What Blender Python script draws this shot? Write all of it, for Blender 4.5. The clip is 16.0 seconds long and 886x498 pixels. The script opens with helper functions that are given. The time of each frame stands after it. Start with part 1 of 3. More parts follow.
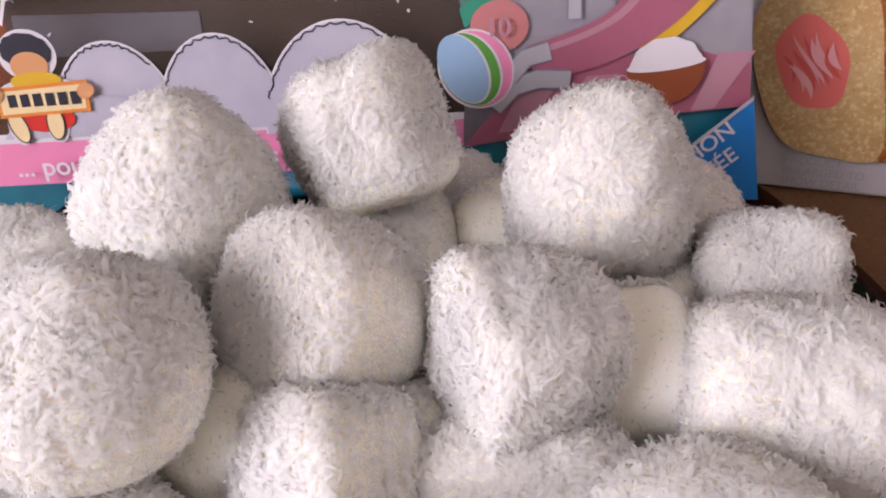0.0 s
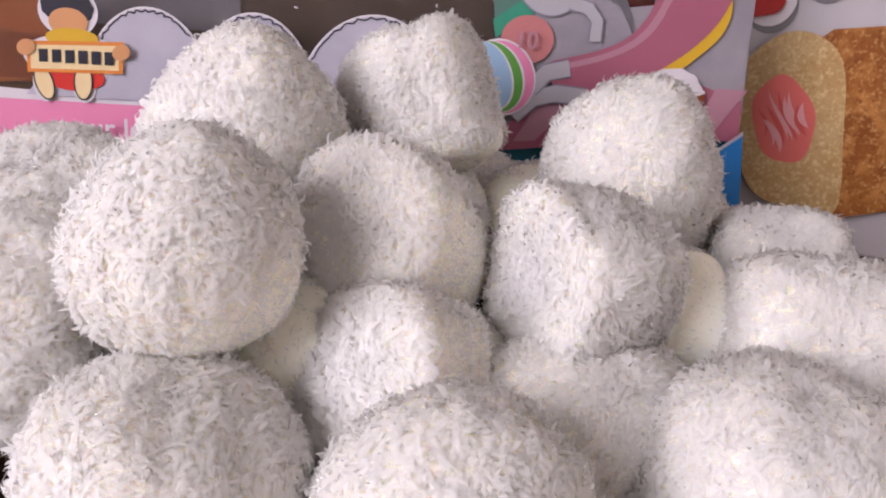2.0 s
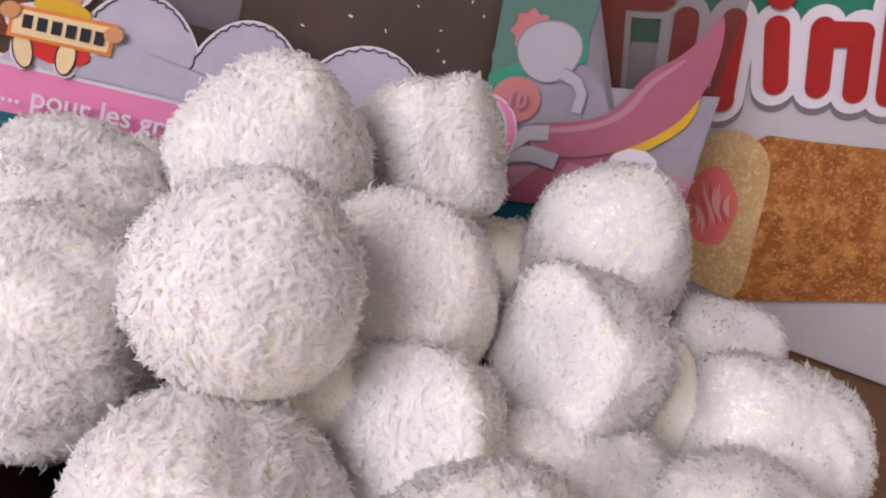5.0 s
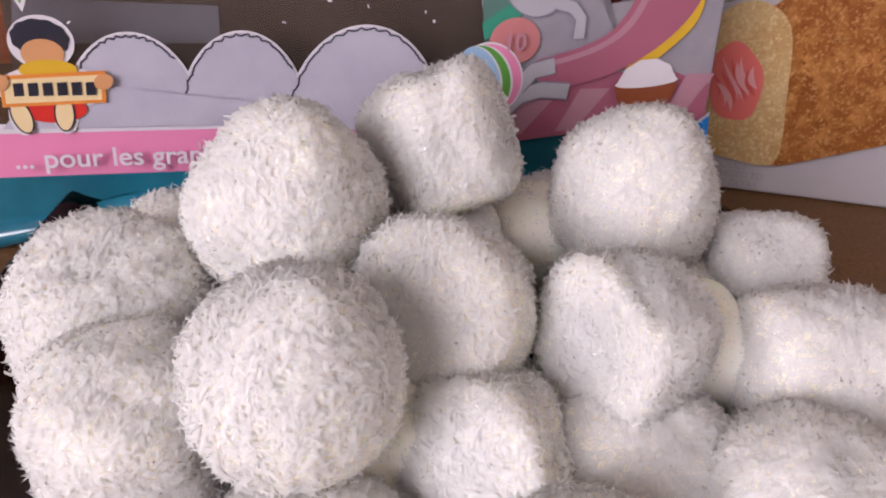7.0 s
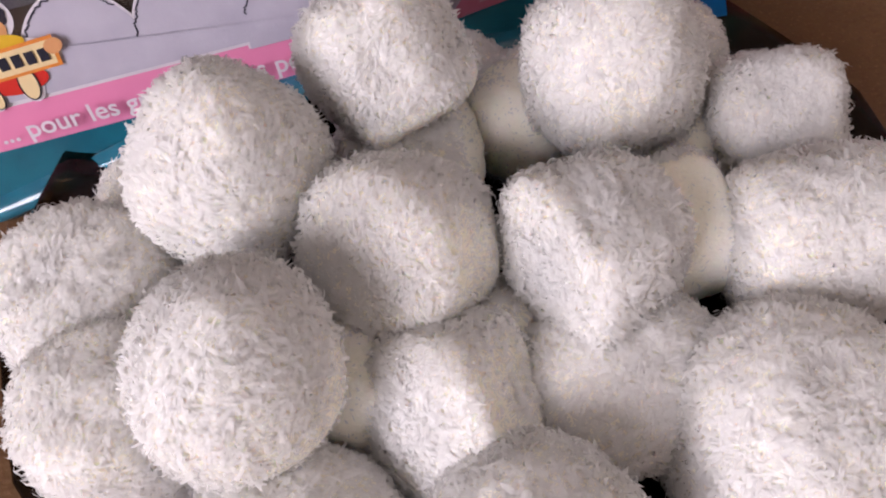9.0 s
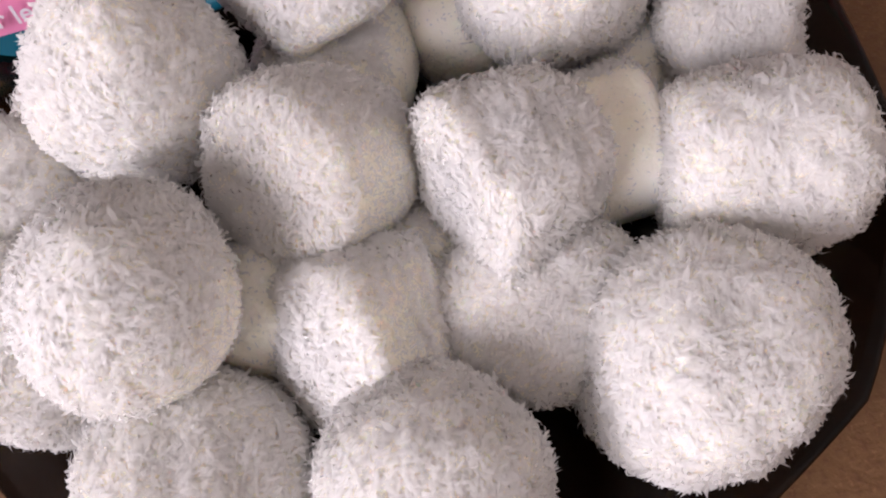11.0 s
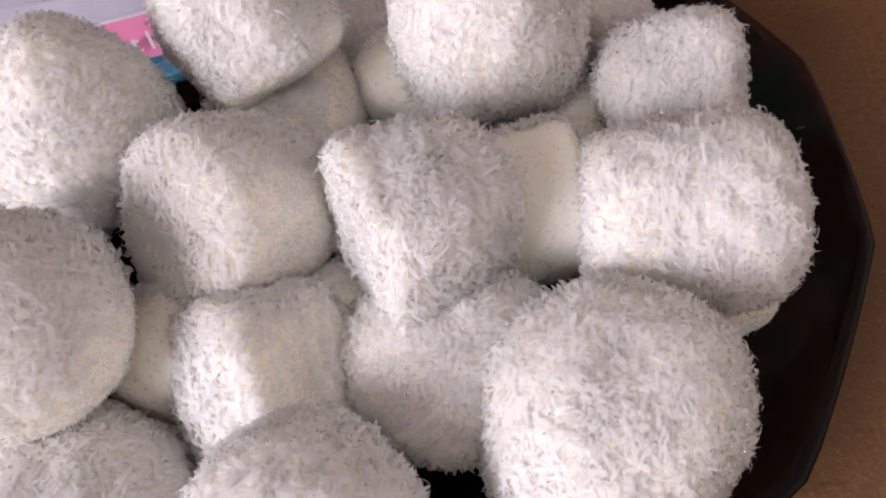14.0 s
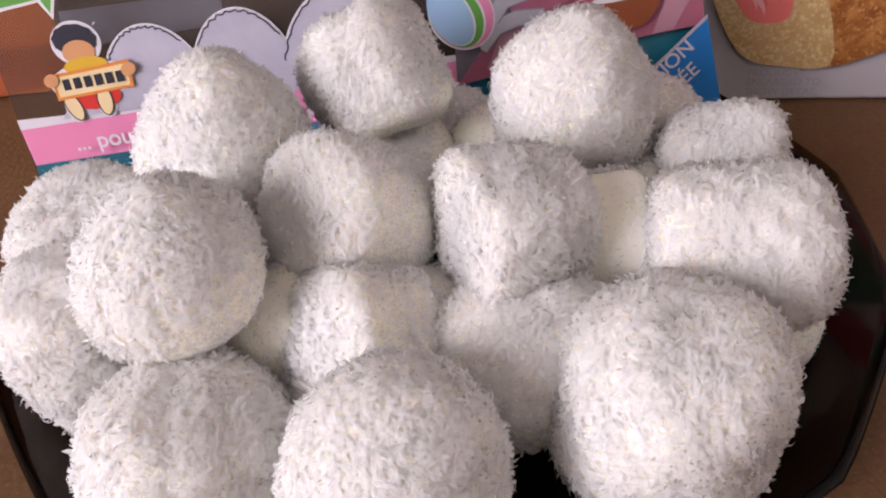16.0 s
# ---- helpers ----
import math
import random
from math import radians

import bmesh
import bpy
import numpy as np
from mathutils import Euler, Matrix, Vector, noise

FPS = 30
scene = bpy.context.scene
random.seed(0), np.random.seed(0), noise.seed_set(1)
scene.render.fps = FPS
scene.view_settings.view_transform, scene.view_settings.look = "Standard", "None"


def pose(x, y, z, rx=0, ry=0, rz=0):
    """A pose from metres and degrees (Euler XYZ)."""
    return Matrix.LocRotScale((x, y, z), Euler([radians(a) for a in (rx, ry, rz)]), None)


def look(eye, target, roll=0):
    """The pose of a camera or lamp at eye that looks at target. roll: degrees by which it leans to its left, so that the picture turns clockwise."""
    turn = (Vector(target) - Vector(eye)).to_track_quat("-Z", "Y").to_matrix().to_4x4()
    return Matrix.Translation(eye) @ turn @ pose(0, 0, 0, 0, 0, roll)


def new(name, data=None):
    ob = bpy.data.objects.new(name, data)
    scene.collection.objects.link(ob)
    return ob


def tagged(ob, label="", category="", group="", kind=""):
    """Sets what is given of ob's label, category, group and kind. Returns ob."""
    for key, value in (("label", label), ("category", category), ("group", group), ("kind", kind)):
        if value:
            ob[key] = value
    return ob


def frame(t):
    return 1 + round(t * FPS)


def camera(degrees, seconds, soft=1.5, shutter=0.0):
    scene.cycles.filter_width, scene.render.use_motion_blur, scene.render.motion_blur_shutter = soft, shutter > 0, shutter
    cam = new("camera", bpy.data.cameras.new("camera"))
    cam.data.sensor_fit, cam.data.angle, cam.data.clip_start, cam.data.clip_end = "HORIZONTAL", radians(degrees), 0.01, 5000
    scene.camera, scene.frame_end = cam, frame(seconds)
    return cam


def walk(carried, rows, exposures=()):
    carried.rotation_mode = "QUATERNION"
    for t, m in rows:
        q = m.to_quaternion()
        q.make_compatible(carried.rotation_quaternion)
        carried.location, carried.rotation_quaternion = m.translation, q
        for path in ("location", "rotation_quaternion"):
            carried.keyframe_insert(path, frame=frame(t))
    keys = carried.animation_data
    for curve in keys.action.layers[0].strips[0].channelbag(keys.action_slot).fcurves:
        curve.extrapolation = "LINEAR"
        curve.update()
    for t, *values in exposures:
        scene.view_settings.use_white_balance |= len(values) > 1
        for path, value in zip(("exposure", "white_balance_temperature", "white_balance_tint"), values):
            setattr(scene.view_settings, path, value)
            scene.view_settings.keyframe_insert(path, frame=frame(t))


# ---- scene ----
cam = camera(54.6, 16.0, soft=2.0)
METRES, EYE, TILT, LEAN, TURN = 0.30, 0.1444, -38.0, 0.0, 0.0
ROWS = [
    (0.0, 0.0, 0.0, 0.0, 0.0, 0.0, -0.0),
    (0.5, -0.0153, -0.01, -0.0269, -0.88, 1.55, 0.06),
    (1.0, -0.0434, -0.0169, -0.0589, -2.5, 5.24, -0.05),
    (1.5, -0.071, -0.012, -0.0912, -5.18, 7.33, -2.13),
    (2.0, -0.1018, -0.0124, -0.1169, -7.85, 8.52, -4.44),
    (2.5, -0.1213, -0.0063, -0.1333, -11.58, 9.03, -6.15),
    (3.0, -0.1405, -0.0036, -0.1399, -14.39, 9.56, -7.71),
    (3.5, -0.1599, -0.0106, -0.1404, -17.69, 11.07, -9.92),
    (4.0, -0.1881, -0.0162, -0.1307, -19.31, 11.54, -11.37),
    (4.5, -0.2231, -0.0127, -0.1166, -20.58, 11.09, -12.0),
    (7.0, -0.2271, -0.0289, 0.0219, -16.16, -2.05, 0.02),
    (7.5, -0.1947, -0.0312, 0.05, -13.83, -5.84, 4.37),
    (8.0, -0.1675, -0.0426, 0.075, -10.41, -9.18, 7.86),
    (8.5, -0.1266, -0.0299, 0.0981, -9.44, -12.89, 10.5),
    (11.0, -0.0191, 0.0015, 0.1067, -6.55, -23.52, 11.25),
    (11.5, 0.0095, 0.0038, 0.1025, -6.42, -23.37, 11.0),
    (12.0, 0.0388, 0.0024, 0.1017, -5.94, -22.86, 11.16),
    (12.5, 0.0555, 0.0062, 0.0984, -5.99, -22.18, 11.04),
    (13.0, 0.0617, 0.0144, 0.0871, -4.39, -20.05, 10.95),
    (13.5, 0.0693, 0.0147, 0.0653, -2.54, -17.91, 10.97),
    (14.0, 0.0723, -0.0037, 0.0505, -0.55, -15.08, 11.1),
    (14.5, 0.0696, -0.0299, 0.0259, 0.68, -12.0, 10.58),
    (15.0, 0.0616, -0.0625, 0.0078, 1.45, -9.67, 10.15),
    (15.5, 0.041, -0.0933, -0.022, 1.94, -4.84, 8.3),
    (16.0, 0.0115, -0.1074, -0.0579, 1.54, -0.82, 5.47),
]
walk(cam, [(t, pose(0, 0, EYE, TILT, LEAN, TURN) @ pose(METRES * x, METRES * y, METRES * z, 90 + pitch, roll, yaw)) for t, x, y, z, yaw, pitch, roll in ROWS],
     exposures=[(t, stops - 0.33, 6250, 23) for t, stops in ((0.0, -0.32), (1.5, -0.38), (3.0, -0.56), (4.5, -0.56), (7.0, -0.50), (8.5, -0.46), (11.0, -0.36), (12.5, -0.32), (14.0, -0.30), (16.0, -0.36))])

# ---- light ----
world = bpy.data.worlds.new("world")
scene.world = world
world.use_nodes = True
wn = world.node_tree.nodes
sky = wn.new("ShaderNodeTexSky")
sky.sky_type, sky.sun_disc = "NISHITA", False
sky.sun_elevation, sky.sun_rotation = radians(38), radians(250)
world.node_tree.links.new(sky.outputs[0], wn["Background"].inputs[0])
wn["Background"].inputs[1].default_value = 0.1


def area_lamp(name, eye, target, wide, high, watts, colour):
    data = bpy.data.lights.new(name, "AREA")
    data.shape, data.size, data.size_y, data.energy, data.color = "RECTANGLE", wide, high, watts, colour
    ob = new(name, data)
    ob.matrix_world = look(eye, target)
    return ob


# daylight in the opening of the window
area_lamp("window_daylight", (-1.17, -0.78, 0.70), (0.0, 0.11, 0.03), 0.75, 0.90, 40.0, (1.0, 0.97, 0.97))

# ---- materials ----
def material(name, colour, rough=0.5, second=None, scale=40.0, bump=0.0, bump_scale=200.0, metal=0.0, subsurface=0.0, vary=0.0, spots=None, coat=0.0, spec=0.5):
    """A surface of a main and a second colour in soft patches, with speckles, grain relief and slightly uneven gloss."""
    m = bpy.data.materials.new(name)
    m.use_nodes = True
    nodes, links = m.node_tree.nodes, m.node_tree.links
    b = nodes["Principled BSDF"]
    b.inputs["Roughness"].default_value, b.inputs["Metallic"].default_value = rough, metal
    b.inputs["Specular IOR Level"].default_value = spec
    b.inputs["Coat Weight"].default_value, b.inputs["Coat Roughness"].default_value = coat, 0.15
    if subsurface:
        b.inputs["Subsurface Weight"].default_value = subsurface
        b.inputs["Subsurface Radius"].default_value = (1.0, 0.7, 0.4)
        b.inputs["Subsurface Scale"].default_value = 0.007
    place = nodes.new("ShaderNodeTexCoord").outputs["Object"]

    def noise_node(size, detail):
        n = nodes.new("ShaderNodeTexNoise")
        n.inputs["Scale"].default_value, n.inputs["Detail"].default_value = size, detail
        links.new(place, n.inputs["Vector"])
        return n.outputs["Fac"]

    def mixed(fac, a, c):
        x = nodes.new("ShaderNodeMix")
        x.data_type = "RGBA"
        links.new(fac, x.inputs["Factor"])
        for socket, value in ((x.inputs["A"], a), (x.inputs["B"], c)):
            if isinstance(value, tuple):
                socket.default_value = (*value, 1)
            else:
                links.new(value, socket)
        return x.outputs["Result"]

    def ramp(fac, low, high):
        r = nodes.new("ShaderNodeMapRange")
        r.inputs["From Min"].default_value, r.inputs["From Max"].default_value = low, high
        links.new(fac, r.inputs["Value"])
        return r.outputs["Result"]

    out = mixed(ramp(noise_node(scale, 5), 0.35, 0.65), colour, second or tuple(c * 0.9 for c in colour))
    for size, low, high, tint in spots or ():
        out = mixed(ramp(noise_node(size, 2), low, high), out, tint)
    if vary:
        info = nodes.new("ShaderNodeNewGeometry").outputs["Random Per Island"]
        h = nodes.new("ShaderNodeHueSaturation")
        r = nodes.new("ShaderNodeMapRange")
        r.inputs["To Min"].default_value, r.inputs["To Max"].default_value = 1 - vary, 1 + vary * 0.3
        links.new(info, r.inputs["Value"])
        links.new(r.outputs["Result"], h.inputs["Value"])
        links.new(out, h.inputs["Color"])
        out = h.outputs["Color"]
    links.new(out, b.inputs["Base Color"])
    if bump:
        n = nodes.new("ShaderNodeBump")
        n.inputs["Strength"].default_value, n.inputs["Distance"].default_value = bump, 0.001
        links.new(noise_node(bump_scale, 4), n.inputs["Height"])
        links.new(n.outputs["Normal"], b.inputs["Normal"])
    return m


def glassy(name, colour, rough, ior=1.5):
    m = bpy.data.materials.new(name)
    m.use_nodes = True
    b = m.node_tree.nodes["Principled BSDF"]
    b.inputs["Base Color"].default_value = (*colour, 1)
    b.inputs["Roughness"].default_value, b.inputs["IOR"].default_value = rough, ior
    b.inputs["Transmission Weight"].default_value = 1.0
    b.inputs["Specular IOR Level"].default_value = 0.12
    return m


mallow_mat = material("marshmallow", (0.95, 0.91, 0.81), 0.7, (0.935, 0.885, 0.765), 60, 0.4, 1100, subsurface=0.4, spec=0.15)
flake_mat = bpy.data.materials.new("coconut_flakes")
flake_mat.use_nodes = True


def flake_nodes(nodes, links):
    """Thin white shreds, milky and half see-through, with a faint sheen."""
    nodes.remove(nodes["Principled BSDF"])
    tone, rnd = nodes.new("ShaderNodeValToRGB"), nodes.new("ShaderNodeNewGeometry")
    tone.color_ramp.elements[0].color, tone.color_ramp.elements[1].color = (0.95, 0.94, 0.925, 1), (0.985, 0.98, 0.97, 1)
    links.new(rnd.outputs["Random Per Island"], tone.inputs["Fac"])
    diffuse, through_light, gloss, clear = (nodes.new("ShaderNodeBsdf" + n) for n in ("Diffuse", "Translucent", "Glossy", "Transparent"))
    gloss.inputs["Roughness"].default_value = 0.4
    for shader in (diffuse, through_light):
        links.new(tone.outputs["Color"], shader.inputs["Color"])
    last = diffuse
    for share, shader in ((0.46, through_light), (0.010, gloss), (0.28, clear)):
        mix = nodes.new("ShaderNodeMixShader")
        mix.inputs["Fac"].default_value = share
        links.new(last.outputs[0], mix.inputs[1]), links.new(shader.outputs[0], mix.inputs[2])
        last = mix
    links.new(last.outputs[0], nodes["Material Output"].inputs["Surface"])


flake_nodes(flake_mat.node_tree.nodes, flake_mat.node_tree.links)
cork_mat = material("cork_board", (0.165, 0.080, 0.027), 0.65, (0.115, 0.053, 0.017), 18, 0.5, 500, spots=((500, 0.48, 0.72, (0.12, 0.048, 0.017)), (900, 0.58, 0.80, (0.24, 0.12, 0.05))))
speck_mat = material("husk_brown", (0.30, 0.13, 0.06), 0.6)
plate_mat = glassy("smoked_brown_glass", (0.065, 0.034, 0.016), 0.08, 1.3)
wall_mat = material("wall_paint", (0.92, 0.88, 0.83), 0.8, bump=0.1)
# invented dark tone for the unseen wall mirrored in the plate
dimming_wall = material("dimming_wall_brown", (0.09, 0.055, 0.035), 0.8, bump=0.1)
floor_mat = material("light_wood", (0.50, 0.36, 0.22), 0.5, (0.42, 0.29, 0.17), 12, 0.2, 80)
wood_mat = material("dark_wood", (0.16, 0.08, 0.035), 0.5, (0.10, 0.05, 0.02), 12, 0.2, 80)
frame_mat = material("white_paint", (0.8, 0.8, 0.78), 0.4)
pane_mat = glassy("window_pane", (1, 1, 1), 0.0)


def ink(name, colour, rough=0.32):
    return material(name, colour, rough, tuple(c * 0.93 for c in colour), 30, 0.06, 60)


# ---- meshes ----
def part(name, bm, mat, parent=None, label="", smooth=False):
    mesh = bpy.data.meshes.new(name)
    bmesh.ops.recalc_face_normals(bm, faces=bm.faces[:])
    bm.to_mesh(mesh)
    bm.free()
    mesh.materials.append(mat)
    if smooth:
        mesh.polygons.foreach_set("use_smooth", [True] * len(mesh.polygons))
    ob = new(name, mesh)
    ob.parent = parent
    return tagged(ob, label)


def empty(name, m, label, category, group="", kind=""):
    ob = new(name)
    ob.empty_display_size = 0.01
    ob.matrix_basis = m
    return tagged(ob, label, category, group, kind)


def box(bm, x0, x1, y0, y1, z0, z1, bevel=0.0):
    made = bmesh.ops.create_cube(bm, size=1, matrix=Matrix.LocRotScale(((x0 + x1) / 2, (y0 + y1) / 2, (z0 + z1) / 2), None, (x1 - x0, y1 - y0, z1 - z0)))
    if bevel:
        edges = list({e for v in made["verts"] for e in v.link_edges})
        bmesh.ops.bevel(bm, geom=edges, offset=bevel, segments=3, profile=0.5, affect="EDGES")
    return bm


def boxed(*size, bevel=0.0):
    return box(bmesh.new(), *size, bevel=bevel)


# ---- room round the table, floor 0.75 m below the table top ----
FLOOR = -0.75
# unseen pale floor, ceiling and walls, kept near to bounce fill light
tagged(part("floor", boxed(-1.3, 1.0, -1.45, 1.2, FLOOR - 0.1, FLOOR), floor_mat), "light wooden floor", "floor", kind="structure")
tagged(part("ceiling", boxed(-1.3, 1.0, -1.45, 1.2, 1.45, 1.55), wall_mat), "unseen pale ceiling, set low to bounce light", "ceiling", kind="structure")
# unseen wall, made dark so that the glass plate mirrors little light
tagged(part("wall_north", boxed(-1.3, 1.0, 1.2, 1.3, FLOOR, 1.45), dimming_wall), "unseen dark brown wall, added to keep the plate reflection dark", "wall", kind="structure")
tagged(part("wall_south", boxed(-1.3, 1.0, -1.55, -1.45, FLOOR, 1.45), wall_mat), "unseen pale wall, set near to bounce light", "wall", kind="structure")
tagged(part("wall_east", boxed(1.0, 1.1, -1.55, 1.3, FLOOR, 1.45), wall_mat), "unseen pale wall, set near to bounce light", "wall", kind="structure")
WY0, WY1, WZ0, WZ1 = -1.23, -0.33, 0.22, 1.18
bm = boxed(-1.3, -1.2, -1.55, WY0, FLOOR, 1.45)
box(bm, -1.3, -1.2, WY1, 1.3, FLOOR, 1.45)
box(bm, -1.3, -1.2, WY0, WY1, FLOOR, WZ0)
box(bm, -1.3, -1.2, WY0, WY1, WZ1, 1.45)
tagged(part("wall_west", bm, wall_mat), "unseen pale wall, set near to bounce light with a window", "wall", kind="structure")
window = empty("window_1", pose(-1.25, (WY0 + WY1) / 2, WZ0), "white framed window lit by daylight", "window", kind="structure")
bm = boxed(-0.03, 0.03, -0.45, -0.40, 0, 0.96)
box(bm, -0.03, 0.03, 0.40, 0.45, 0, 0.96)
box(bm, -0.03, 0.03, -0.40, 0.40, 0, 0.05)
box(bm, -0.03, 0.03, -0.40, 0.40, 0.91, 0.96)
part("window_frame", bm, frame_mat, window)
pane = part("pane", boxed(-0.004, 0.004, -0.40, 0.40, 0.05, 0.91), pane_mat, window)
pane.visible_shadow = False

# ---- table ----
table = empty("table", pose(0.15, 0.05, FLOOR), "table with a brown cork top", "table")
part("tabletop", boxed(-0.75, 0.75, -0.45, 0.45, 0.72, 0.75, bevel=0.003), cork_mat, table, "speckled brown cork surface")
for x in (-0.7, 0.7):
    for y in (-0.4, 0.4):
        part("leg", boxed(x - 0.025, x + 0.025, y - 0.025, y + 0.025, 0, 0.72, bevel=0.004), wood_mat, table)

# ---- plate: a smoked glass plate with a softly faceted rim ----
PLATE, PLATE_R = (-0.0047, 0.137), 0.1075


def plate_mesh():
    bm = bmesh.new()
    profile = [(0.0, 0.0035), (0.55, 0.0035), (0.70, 0.0042), (0.78, 0.0060), (0.88, 0.0098), (0.965, 0.0130), (0.99, 0.0143), (1.0, 0.0135), (0.995, 0.0118),
               (0.96, 0.0098), (0.87, 0.0064), (0.77, 0.0025), (0.70, 0.0008), (0.62, 0.0002), (0.0, 0.0002)]
    rings, around = [], 104
    for f, z in profile:
        if f == 0:
            rings.append([bm.verts.new((0, 0, z))])
            continue
        ring = []
        for k in range(around):
            a = 2 * math.pi * k / around
            facet = math.pi / 13
            off = (a - 0.13) % (2 * facet) - facet
            r = PLATE_R * f * (1 + 0.75 * f ** 4 * (math.cos(facet) / math.cos(off) - 0.985))
            ring.append(bm.verts.new((r * math.cos(a), r * math.sin(a), z)))
        rings.append(ring)
    for p, q in zip(rings, rings[1:]):
        for k in range(around):
            a, b = p[k % len(p)], p[(k + 1) % len(p)]
            c, d = q[(k + 1) % len(q)], q[k % len(q)]
            bm.faces.new([v for n, v in enumerate((a, b, c, d)) if v not in (a, b, c, d)[:n]])
    return bm


plate = part("plate", plate_mesh(), plate_mat, smooth=True)
plate.matrix_basis = pose(*PLATE, 0.0006)
tagged(plate, "smoked brown glass plate with faceted rim on the cork table", "plate")

# ---- coconut marshmallows ----
class Form:
    """A soft body: a rounded cylinder or dome about its own z axis, with lumps. top and foot: how square its two ends are. cuts: flattened sides, as (direction, metres from the middle)."""

    def __init__(self, seed, a, b, up, down, top, foot, taper, lumps, cuts=()):
        rng = np.random.default_rng(seed)
        self.size = (a, b, up, down, top, foot, taper)
        self.cuts = [(np.array(w, float) / np.linalg.norm(w), far) for w, far in cuts]
        self.waves = [(rng.normal(size=3) * k, rng.uniform(0, 6.3), lumps * g) for k, g in ((2.2, 0.030), (2.2, 0.030), (4.0, 0.016), (4.0, 0.016), (8.0, 0.007), (8.0, 0.007), (15.0, 0.0022), (15.0, 0.0022), (15.0, 0.0022)) + ((24.0, 0.0018),) * 5 + ((38.0, 0.0010),) * 5]

    def reach(self, d):
        a, b, up, down, top, foot, taper = self.size
        high = d[:, 2] > 0
        c, e = np.where(high, up, down), np.where(high, top, foot)
        flat = np.sqrt((d[:, 0] / a) ** 2 + (d[:, 1] / b) ** 2)
        r = (flat ** e + np.abs(d[:, 2] / c) ** e) ** (-1 / e)
        r = r * (1 - taper * np.clip(d[:, 2], 0, 1) * flat * a)
        for way, far in self.cuts:
            r = (r ** -14 + (np.clip(d @ way, 1e-3, 1) / far) ** 14) ** (-1 / 14)
        for k, f, g in self.waves:
            r = r * (1 + g * np.cos(d @ k + f))
        return r

    def normal(self, d):
        p = d * self.reach(d)[:, None]
        level = lambda q: (s := np.linalg.norm(q, axis=1)) / self.reach(q / s[:, None])
        n = np.stack([level(p + 1e-4 * e) - level(p - 1e-4 * e) for e in np.eye(3)], 1)
        return p, n / np.linalg.norm(n, axis=1)[:, None]


def mallow_body(form):
    bm = bmesh.new()
    around, down = 116, 76
    grid = []
    for i in range(down + 1):
        th = math.pi * i / down
        row = np.array([(math.sin(th) * math.cos(ph), math.sin(th) * math.sin(ph), math.cos(th)) for ph in np.linspace(0, 2 * math.pi, around, endpoint=False)])
        row = row[:1] if i in (0, down) else row
        grid.append([bm.verts.new(v) for v in row * form.reach(row)[:, None]])
    for p, q in zip(grid, grid[1:]):
        for k in range(around):
            ring = (p[k % len(p)], p[(k + 1) % len(p)], q[(k + 1) % len(q)], q[k % len(q)])
            bm.faces.new([v for n, v in enumerate(ring) if v not in ring[:n]])
    return bm


